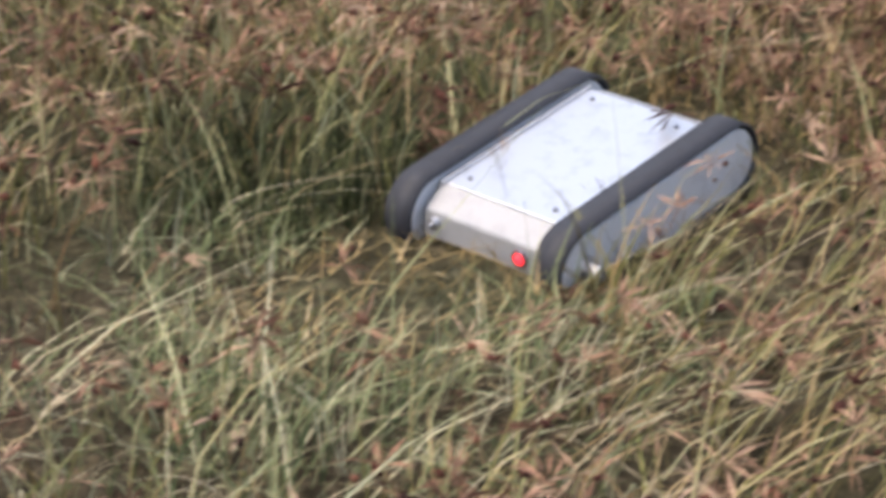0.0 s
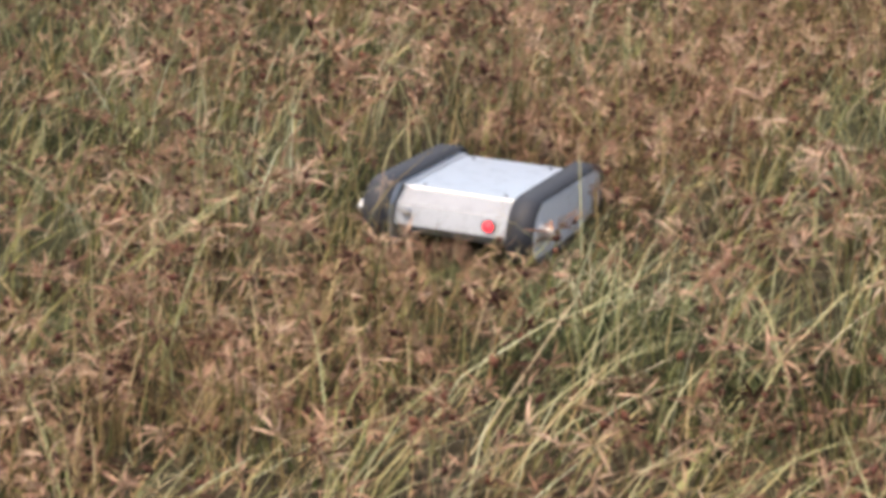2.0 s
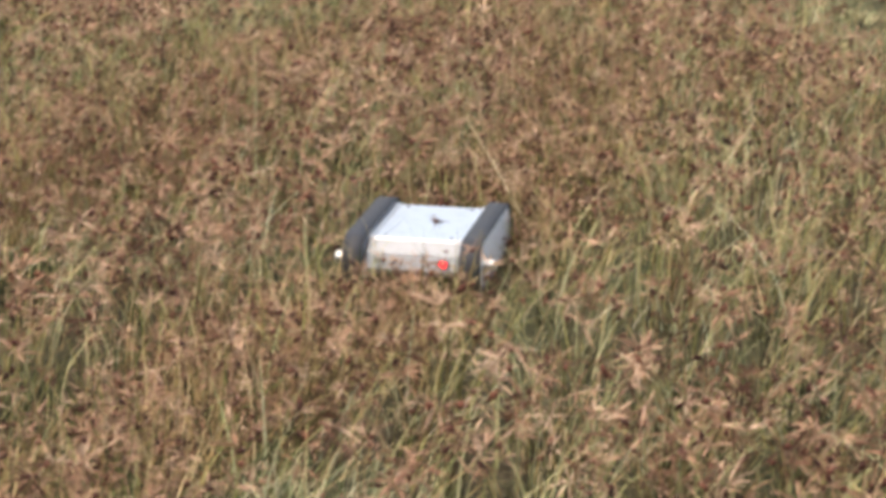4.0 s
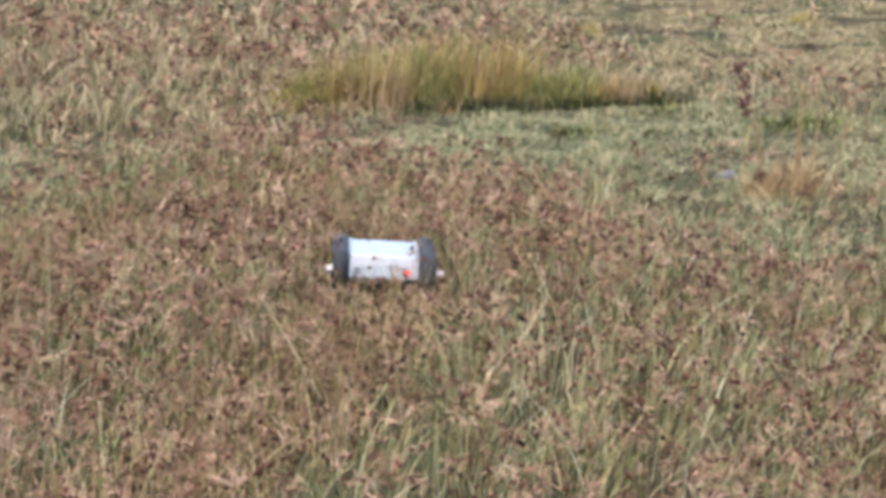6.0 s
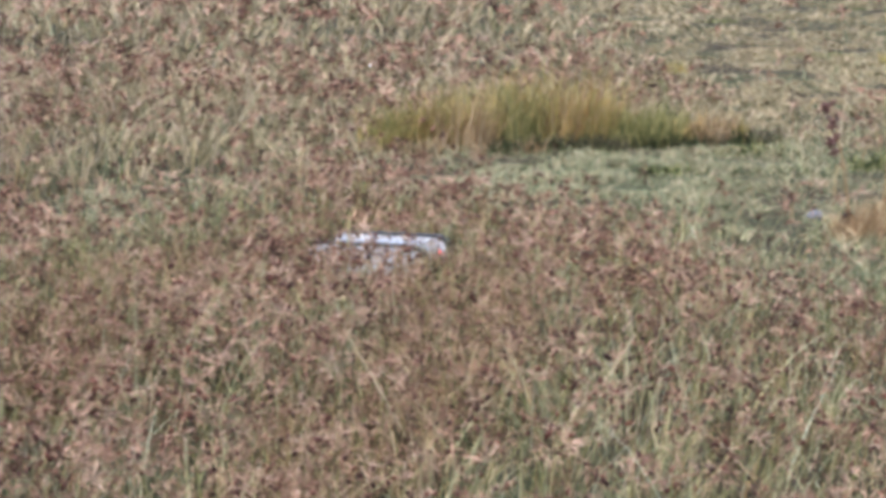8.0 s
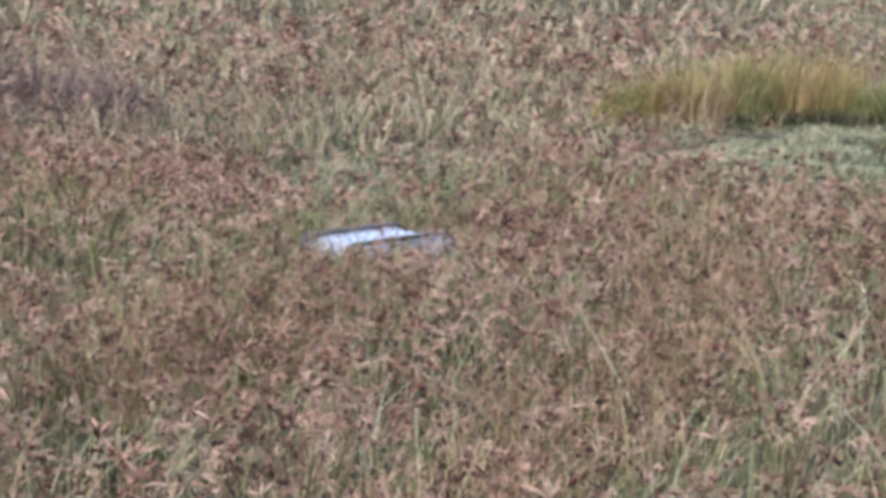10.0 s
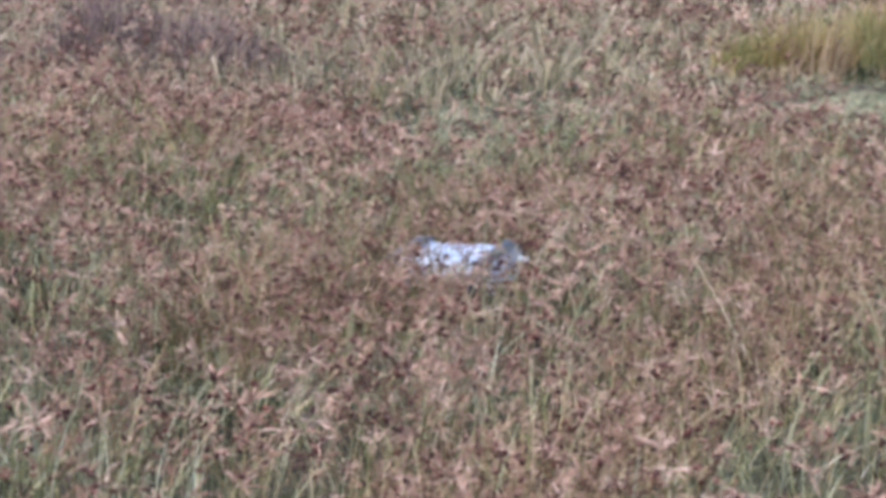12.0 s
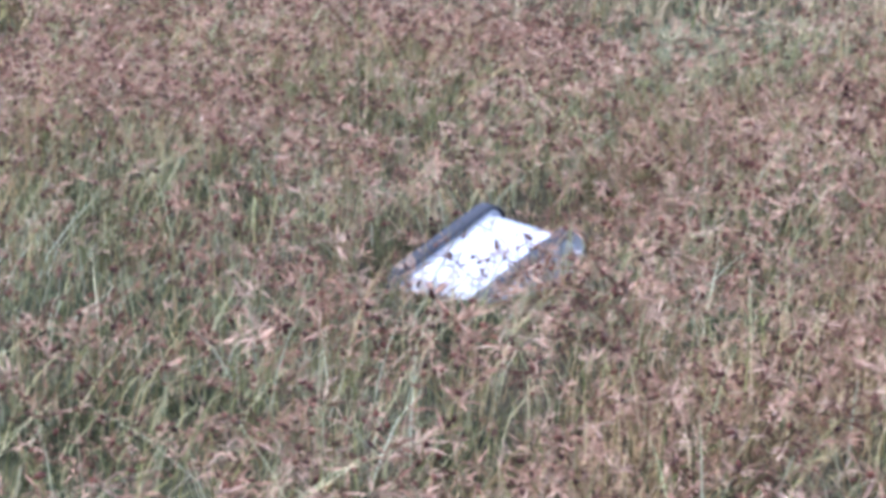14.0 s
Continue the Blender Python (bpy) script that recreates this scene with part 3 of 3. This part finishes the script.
def build_tufts():
    low, high = tuft_meshes(14, 1.2, 13, 6), tuft_meshes(14, 2.0, 16, 8)
    middle = tuft_meshes(14, 1.3, 14, 5)
    step = 0.105
    gx, gy = np.meshgrid(np.arange(-2.1, 0.4, step), np.arange(2.3, 10.8, step))
    x = gx.ravel() + rng.uniform(-0.03, 0.03, gx.size)
    y = gy.ravel() + rng.uniform(-0.03, 0.03, gx.size)
    keep = in_way(x, y)
    x, y = x[keep], y[keep]
    lx, ly = robot_local(x, y)
    under = (np.abs(lx) < 0.21) & (ly > -0.125) & (ly < 0.47)
    under = under[:, :len(PATH)]
    for i in range(len(x)):
        if not under[i].any():
            continue
        ob = new("grass_tuft", (middle if y[i] > 8.25 else high if y[i] > 6.3 and x[i] < -0.85 else low)[i % 14])
        tagged(ob, "tuft of dry meadow grass pressed down by the robot", "grass tuft", "grass tufts on the robot's way", "stuff")
        TUFTS.append((ob, x[i], y[i], np.where(under[i])[0], rng.uniform(0, 360), rng.uniform(0, 9) if 3.3 < y[i] < 3.68 else rng.uniform(10, 34)))


build_tufts()


# ---- robot ----
PLATE_L, HALF = 0.367, 0.119


def lathe_x(bm, profile, x_axis_y, x_axis_z, seg=24):
    """Solid of revolution about an axis along x: profile of (x, radius)."""
    rings = []
    for px, pr in profile:
        rings.append([bm.verts.new((px, x_axis_y + pr * math.cos(2 * math.pi * k / seg), x_axis_z + pr * math.sin(2 * math.pi * k / seg))) for k in range(seg)])
    for a, b in zip(rings, rings[1:]):
        for k in range(seg):
            bm.faces.new((a[k], a[(k + 1) % seg], b[(k + 1) % seg], b[k]))
    bm.faces.new(rings[0][::-1])
    bm.faces.new(rings[-1])
    bmesh.ops.recalc_face_normals(bm, faces=bm.faces)


def extrude_x(bm, outline, x0, x1):
    """A prism along x from an outline of (y, z)."""
    a = [bm.verts.new((x0, y, z)) for y, z in outline]
    b = [bm.verts.new((x1, y, z)) for y, z in outline]
    n = len(outline)
    for k in range(n):
        bm.faces.new((a[k], a[(k + 1) % n], b[(k + 1) % n], b[k]))
    bm.faces.new(a[::-1])
    bm.faces.new(b)
    bmesh.ops.recalc_face_normals(bm, faces=bm.faces)


def soften(bm, width, segments=2):
    edges = [e for e in bm.edges if len(e.link_faces) == 2 and e.calc_face_angle() > 0.5]
    bmesh.ops.bevel(bm, geom=edges, offset=width, segments=segments, affect="EDGES", profile=0.5)


def stadium(y0, y1, zc, r, seg=14):
    """Outline in (y, z) of a belt round two wheels of radius r."""
    pts = [(y1 + r * math.cos(a), zc + r * math.sin(a)) for a in np.linspace(math.pi / 2, -math.pi / 2, seg)]
    return pts + [(y0 - r * math.cos(a), zc + r * math.sin(a)) for a in np.linspace(-math.pi / 2, math.pi / 2, seg)]


def build_robot():
    rob = new("tracked_robot")
    tagged(rob, "small silver tracked robot with dark rubber tracks driving through grass", "robot")
    L = PLATE_L
    body_outline = [(0, -0.004), (L, -0.004), (L + 0.044, -0.025), (L + 0.05, -0.067), (L + 0.03, -0.085), (-0.032, -0.085), (-0.052, -0.067), (-0.044, -0.025)]
    bm = bmesh.new()
    extrude_x(bm, body_outline, -HALF, HALF)
    soften(bm, 0.003)
    body = part("body", bm, MAT_BODY, rob, "silver aluminium body with sloping ends")
    bm = bmesh.new()
    extrude_x(bm, [(0.002, -0.0045), (L - 0.002, -0.0045), (L - 0.002, 0.0), (0.002, 0.0)], -HALF + 0.009, HALF - 0.009)
    soften(bm, 0.0012, 1)
    plate = part("top_plate", bm, MAT_ALU, rob, "flat brushed aluminium lid")
    for sx in (-1, 1):
        bm = bmesh.new()
        extrude_x(bm, [(-0.004, -0.006), (L + 0.004, -0.006), (L + 0.004, 0.004), (-0.004, 0.004)], sx * HALF - 0.0075 * (sx > 0), sx * HALF + 0.0075 * (sx < 0))
        soften(bm, 0.001, 1)
        part("edge_rail", bm, MAT_ALU, rob)
        for y in (0.03, L - 0.03):
            bm = bmesh.new()
            bmesh.ops.create_cone(bm, cap_ends=True, segments=14, radius1=0.0048, radius2=0.0035, depth=0.004, matrix=Matrix.Translation((sx * 0.085, y, 0.0015)))
            part("screw", bm, MAT_SCREW, plate, "dark screw head")
    # rear panel with lamp and switch
    bm = bmesh.new()
    extrude_x(bm, [(-0.0455, -0.028), (-0.0535, -0.0655), (-0.0515, -0.066), (-0.0435, -0.028)], -HALF + 0.004, HALF - 0.004)
    panel = part("rear_panel", bm, MAT_PANEL, rob, "dull aluminium rear panel")
    m = Matrix.Translation((0.078, -0.052, -0.046)) @ Matrix.Rotation(radians(90), 4, "X")
    bm = bmesh.new()
    bmesh.ops.create_uvsphere(bm, u_segments=20, v_segments=10, radius=0.0115, matrix=m @ Matrix.Diagonal((1, 1, 0.6, 1)))
    part("tail_lamp", bm, MAT_RED, panel, "glowing red tail lamp")
    bm = bmesh.new()
    bmesh.ops.create_cone(bm, cap_ends=True, segments=20, radius1=0.0145, radius2=0.0145, depth=0.006, matrix=m)
    part("lamp_bezel", bm, MAT_SCREW, panel)
    bm = bmesh.new()
    m2 = Matrix.Translation((-0.092, -0.053, -0.040)) @ Matrix.Rotation(radians(90), 4, "X")
    bmesh.ops.create_cone(bm, cap_ends=True, segments=16, radius1=0.010, radius2=0.009, depth=0.012, matrix=m2)
    bmesh.ops.create_cone(bm, cap_ends=True, segments=12, radius1=0.004, radius2=0.003, depth=0.01, matrix=m2 @ Matrix.Translation((0, 0, 0.009)))
    part("switch", bm, MAT_STEEL, panel, "bright steel switch")
    for sx in (-1, 1):
        x0, x1 = HALF + 0.002, HALF + 0.058
        zc, r = -0.051, 0.067
        y0, y1 = -0.012, L + 0.0
        # belt with low grousers
        outer, inner = stadium(y0, y1, zc, r), stadium(y0, y1, zc, r - 0.009)
        bm = bmesh.new()
        rings = [[bm.verts.new((sx * x, y, z)) for y, z in o] for x, o in ((x0, outer), (x1, outer), (x1, inner), (x0, inner))]
        n = len(outer)
        for a, b in zip(rings, rings[1:] + rings[:1]):
            for k in range(n):
                bm.faces.new((a[k], a[(k + 1) % n], b[(k + 1) % n], b[k]))
        bmesh.ops.recalc_face_normals(bm, faces=bm.faces)
        bmesh.ops.bevel(bm, geom=[e for e in bm.edges if abs(e.verts[0].co.x - e.verts[1].co.x) < 1e-6 and e.calc_face_angle() > 1.2], offset=0.004, segments=2, affect="EDGES")
        for f in bm.faces:
            f.smooth = True
        track = part("track", bm, MAT_RUBBER, rob, "dark grey rubber track belt")
        # side cover set into the belt
        bm = bmesh.new()
        extrude_x(bm, stadium(y0, y1, zc, r - 0.012), sx * (x0 + 0.006), sx * (x1 - 0.004))
        soften(bm, 0.003)
        part("side_cover", bm, MAT_SIDE, rob, "dull aluminium side cover")
        bm = bmesh.new()
        lathe_x(bm, [(sx * (x1 - 0.006), 0.021), (sx * (x1 + 0.004), 0.02), (sx * (x1 + 0.005), 0.015), (sx * (x1 + 0.024), 0.0145), (sx * (x1 + 0.027), 0.0125), (sx * (x1 + 0.0275), 0.006), (sx * (x1 + 0.024), 0.005)], y0, zc)
        part("hub", bm, MAT_STEEL, rob, "bright steel axle hub")
    return rob


robot = build_robot()


# ---- grass clump, tuft and small things beyond ----
def clump(name, cx, cy, rx, ry, n, hmin, hmax, material, label, width=0.008, lean=0.35):
    th = rng.uniform(0, 2 * np.pi, n)
    rr = np.sqrt(rng.random(n))
    x, y = rr * np.cos(th) * rx, rr * np.sin(th) * ry
    p = np.stack([cx + x, cy + y, np.hypot(cx + x, cy + y)], -1)
    lump = 0.35 + 0.9 * waves(p[:, 0], p[:, 1], 5.0, 31)
    h = rng.uniform(hmin * 0.7, hmax, n) * lump * (1.05 - 0.5 * rr ** 3)
    thing = tagged(new(name), label, "grass clump")
    thing.matrix_basis = pose(cx, cy, 0)
    k = max(1, min(7, n // 130))
    which = np.clip(((x / rx + 1) / 2 * k + rng.normal(0, 0.25, n)).astype(int), 0, k - 1)
    for i in range(k):
        sel = which == i
        m = int(sel.sum())
        v, q, _, _ = blades(p[sel], h[sel] * rng.uniform(0.8, 1.2), np.full(m, width) * rng.uniform(0.7, 1.3, m), lean, (0.1, 0))
        ob = tagged(new("tuft", sheet_mesh("tuft", v - np.array([cx, cy, 0]), q, material)), kind="stuff")
        ob.parent = thing
    return thing


MAT_ORANGE = plant_material("orange_straw", ((0.0, (0.16, 0.09, 0.045)), (0.4, (0.38, 0.25, 0.13)), (1.0, (0.52, 0.39, 0.23))))
MAT_OLIVE = plant_material("olive_clump_blades", ((0.0, (0.06, 0.075, 0.025)), (0.5, (0.27, 0.25, 0.09)), (1.0, (0.46, 0.39, 0.17))))


def long_clump(label, spots, foot):
    """A clump of fan-shaped tufts, each of its own height and tone, with short orange leaves at its foot and dark ones
    that stand for the shade there.
    """
    cx, cy = spots[0][:2]
    thing = tagged(new("grass_clump"), label, "grass clump")
    thing.matrix_basis = pose(cx, cy, 0)

    def tuft(name, x, y, r, n, h0, h1, material, width, lean, note=""):
        th, rr = rng.uniform(0, 2 * np.pi, n), np.sqrt(rng.random(n)) * r
        px, py = x + rr * np.cos(th), y + rr * np.sin(th)
        p = np.stack([px, py, np.hypot(px, py)], -1)
        v, q, _, _ = blades(p, rng.uniform(h0, h1, n), width * rng.uniform(0.5, 1.4, n), lean, (0.08, -0.05), droop=0.4)
        ob = tagged(new(name, sheet_mesh(name, v - np.array([cx, cy, 0]), q, material)), note, kind="stuff")
        ob.parent = thing

    for x, y, h, material in spots:
        tuft("tuft", x, y, 0.13, 150, 0.35 * h, 1.15 * h, material, 0.009, 0.38)
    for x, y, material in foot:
        tuft("foot_leaves", x, y, 0.1, 90, 0.03, 0.14, material, 0.01, 0.6, "short leaves at the foot of the clump, the dark ones for its shade")


spots, foot = [], []
for k in range(30):
    x = -0.85 + 1.55 * rng.random()
    h = 0.30 + 0.17 * math.exp(-((x - 0.1) / 0.5) ** 2) + 0.05 * rng.normal()
    spots.append((x, 14.85 + 0.3 * rng.normal() * 0.6, max(0.2, h), (MAT_CLUMP, MAT_OLIVE, MAT_CLUMP, MAT_ORANGE, MAT_CLUMP)[k % 5]))
# orange foot leaves are straw; the dark ones paint the shadow line below
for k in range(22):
    foot.append((-0.75 + 1.45 * rng.random(), 14.5 + 0.07 * rng.normal(), (MAT_ORANGE, MAT_SHADE_GREEN, MAT_SHADE_UNDER)[k % 3]))
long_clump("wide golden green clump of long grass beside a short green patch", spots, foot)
spots = [(0.68 + 0.35 * rng.random(), 14.85 + 0.12 * rng.normal(), 0.24 + 0.05 * rng.normal(), MAT_OLIVE) for k in range(7)]
# dark foot leaves again add the shade under these two smaller clumps
long_clump("low olive clump of long grass beside a golden one", spots, [(0.8 + 0.12 * k, 14.6, MAT_SHADE_GREEN) for k in range(3)])
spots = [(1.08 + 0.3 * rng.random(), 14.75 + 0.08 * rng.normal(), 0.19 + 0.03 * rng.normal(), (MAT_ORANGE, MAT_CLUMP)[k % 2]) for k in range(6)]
long_clump("small orange clump of grass at a green patch", spots, [(1.1 + 0.12 * k, 14.55, (MAT_SHADE_GREEN, MAT_SHADE_UNDER)[k % 2]) for k in range(4)])
clump("grass_clump", 1.36, 20.2, 0.12, 0.1, 120, 0.14, 0.3, MAT_CLUMP, "small yellow green tuft in the far field", 0.014)
clump("grass_clump", -4.2, 14.3, 0.95, 0.5, 2400, 0.28, 0.5, MAT_DUSK, "dusky brown clump of dead grass in the meadow", 0.012, 0.5)
clump("grass_clump", 3.2, 21.0, 0.12, 0.1, 120, 0.12, 0.24, MAT_CLUMP, "small yellow green tuft in the far field", 0.014)
for cx, cy, rx in ((2.75, 22.0, 0.3), (3.9, 29.5, 0.4), (2.3, 27.0, 0.3), (1.35, 14.2, 0.25), (2.1, 13.6, 0.3), (0.9, 13.4, 0.2)):
    clump("grass_clump", cx, cy, rx, 0.14, 260, 0.06, 0.13, MAT_GREEN, "low dark green grass mound in the short grass", 0.012, 0.8)


def stalk(name, points, radius, material, parent=None, label="", category="", knobs=()):
    """A bent tapering stalk through points, with knobby seed heads along it."""
    bm = bmesh.new()
    pts = [Vector(p) for p in points]
    rings = []
    for k, p in enumerate(pts):
        way = (pts[min(k + 1, len(pts) - 1)] - pts[max(k - 1, 0)]).normalized()
        a = way.orthogonal().normalized()
        b = way.cross(a)
        r = radius * (1 - 0.6 * k / (len(pts) - 1))
        rings.append([bm.verts.new(p + (a * math.cos(2 * math.pi * i / 7) + b * math.sin(2 * math.pi * i / 7)) * r) for i in range(7)])
    for r0, r1 in zip(rings, rings[1:]):
        for i in range(7):
            bm.faces.new((r0[i], r0[(i + 1) % 7], r1[(i + 1) % 7], r1[i]))
    bm.faces.new(rings[-1])
    ob = part(name, bm, material, parent, label)
    if category:
        tagged(ob, category=category)
    for k, (f, size) in enumerate(knobs):
        c = pts[0].lerp(pts[-1], f)
        bm = bmesh.new()
        for j in range(9):
            d = Vector((rng.normal(), rng.normal(), rng.normal() + 0.4)).normalized()
            m = Matrix.Translation(c + d * size * 0.4) @ d.to_track_quat("Z", "Y").to_matrix().to_4x4() @ Matrix.Diagonal((0.35, 0.35, 1, 1))
            bmesh.ops.create_icosphere(bm, subdivisions=1, radius=size * 0.5, matrix=m)
        part("seed_knob", bm, MAT_HUSK, ob, "dark brown seed knob")
    return ob


straw = clump("straw_tuft", 1.62, 10.95, 0.2, 0.15, 900, 0.1, 0.24, MAT_ORANGE, "small orange straw tuft with tall dark seed stalks", 0.006, 0.7)
for dx, dy, h, lean, knobs in ((-0.12, 0.0, 0.6, -0.1, ((0.98, 0.05), (0.86, 0.048), (0.72, 0.056), (0.64, 0.045))), (0.1, 0.05, 0.42, 0.06, ()), (0.02, -0.03, 0.36, 0.02, ()), (0.2, 0.0, 0.45, 0.1, ((0.95, 0.018),)), (0.06, 0.08, 0.5, 0.0, ())):
    stalk("seed_stalk", [(dx + lean * f * f, dy, h * f) for f in (0, 0.3, 0.6, 0.85, 1)], 0.0065, MAT_ORANGE, straw, "thin orange stalk", knobs=knobs)
# dead stalks that lean over the grass
for pts, r in ((((-0.21, 6.6, -0.02), (-0.265, 6.6, 0.09), (-0.325, 6.6, 0.2), (-0.375, 6.6, 0.29), (-0.425, 6.6, 0.375)), 0.0036),
               (((0.12, 6.9, -0.02), (0.2, 6.95, 0.1), (0.3, 7.0, 0.2), (0.36, 7.0, 0.3)), 0.0038),
               (((0.42, 6.6, -0.02), (0.4, 6.6, 0.12), (0.41, 6.62, 0.26)), 0.003),
               (((-0.74, 3.69, -0.02), (-0.68, 3.73, 0.08), (-0.6, 3.84, 0.2), (-0.526, 3.945, 0.3)), 0.0022),
               (((-1.5, 6.42, -0.02), (-1.453, 6.44, 0.06), (-1.41, 6.55, 0.14), (-1.342, 6.717, 0.25)), 0.003),
               (((-0.5, 3.5, -0.02), (-0.42, 3.46, 0.1), (-0.34, 3.4, 0.16)), 0.0024)):
    stalk("dead_stalk", pts, r, MAT_PALE, label="dry pale stalk leaning over the red grass", category="stalk")


def stone(name, x, y, size, material, label, category, flat=0.7):
    bm = bmesh.new()
    bmesh.ops.create_icosphere(bm, subdivisions=3, radius=size)
    for v in bm.verts:
        k = 1 + 0.35 * noise.noise(v.co * (1.3 / size) + Vector((x, y, 0)))
        v.co = Vector((v.co.x * k, v.co.y * k * 0.8, v.co.z * k * flat))
    me = bpy.data.meshes.new(name)
    bm.to_mesh(me)
    bm.free()
    me.materials.append(material)
    ob = new(name, me)
    ob.matrix_basis = pose(x, y, float(relief(x, y)) + size * flat * 0.6, 0, 0, 30)
    return tagged(ob, label, category)


stone("stone", 1.43, 11.6, 0.038, MAT_STONE, "grey field stone beside a straw tuft", "stone")
stone("litter", -1.1, 20.8, 0.05, MAT_PAPER, "crumpled pale scrap lying in the far grass", "litter", 0.4)


# ---- what moves ----
def motions():
    walk(robot, [(t, pose(x, y, z, 0, 0, h) @ pose(0, 0, 0, rx, ry, 0)) for t, x, y, z, rx, ry, h in DRIVE])
    for ob, x, y, when, spin, rest in TUFTS:
        z = float(relief(x, y))
        first = TRACK_T[when[0]] if len(when) else 99.0
        head = radians(PATH[when[0], 2]) if len(when) else 0.0
        axis = Vector((-math.cos(head), -math.sin(head), 0))

        def at(tilt):
            return Matrix.Translation((x, y, z - 0.12 * min(1, tilt / 80) ** 3)) @ Matrix.Rotation(radians(tilt), 4, axis) @ pose(0, 0, 0, 0, 0, spin)

        last = TRACK_T[when[-1]]
        rows = []
        if first > 0.22:
            rows += [(0.0, at(0)), (first - 0.2, at(4)), (first, at(84))]
        else:
            rows += [(0.0, at(84))]
        if last > rows[-1][0] + 0.1:
            rows.append((last, at(86)))
        if last < 13.0:
            rows.append((last + 0.22, at(rest + 10)))
            rows.append((max(last + 1.0, 14.0), at(rest)) if last + 1.0 >= 14 else (last + 1.0, at(rest)))
        if rows[-1][0] < 14.0:
            rows.append((14.0, rows[-1][1]))
        walk(ob, rows)


motions()
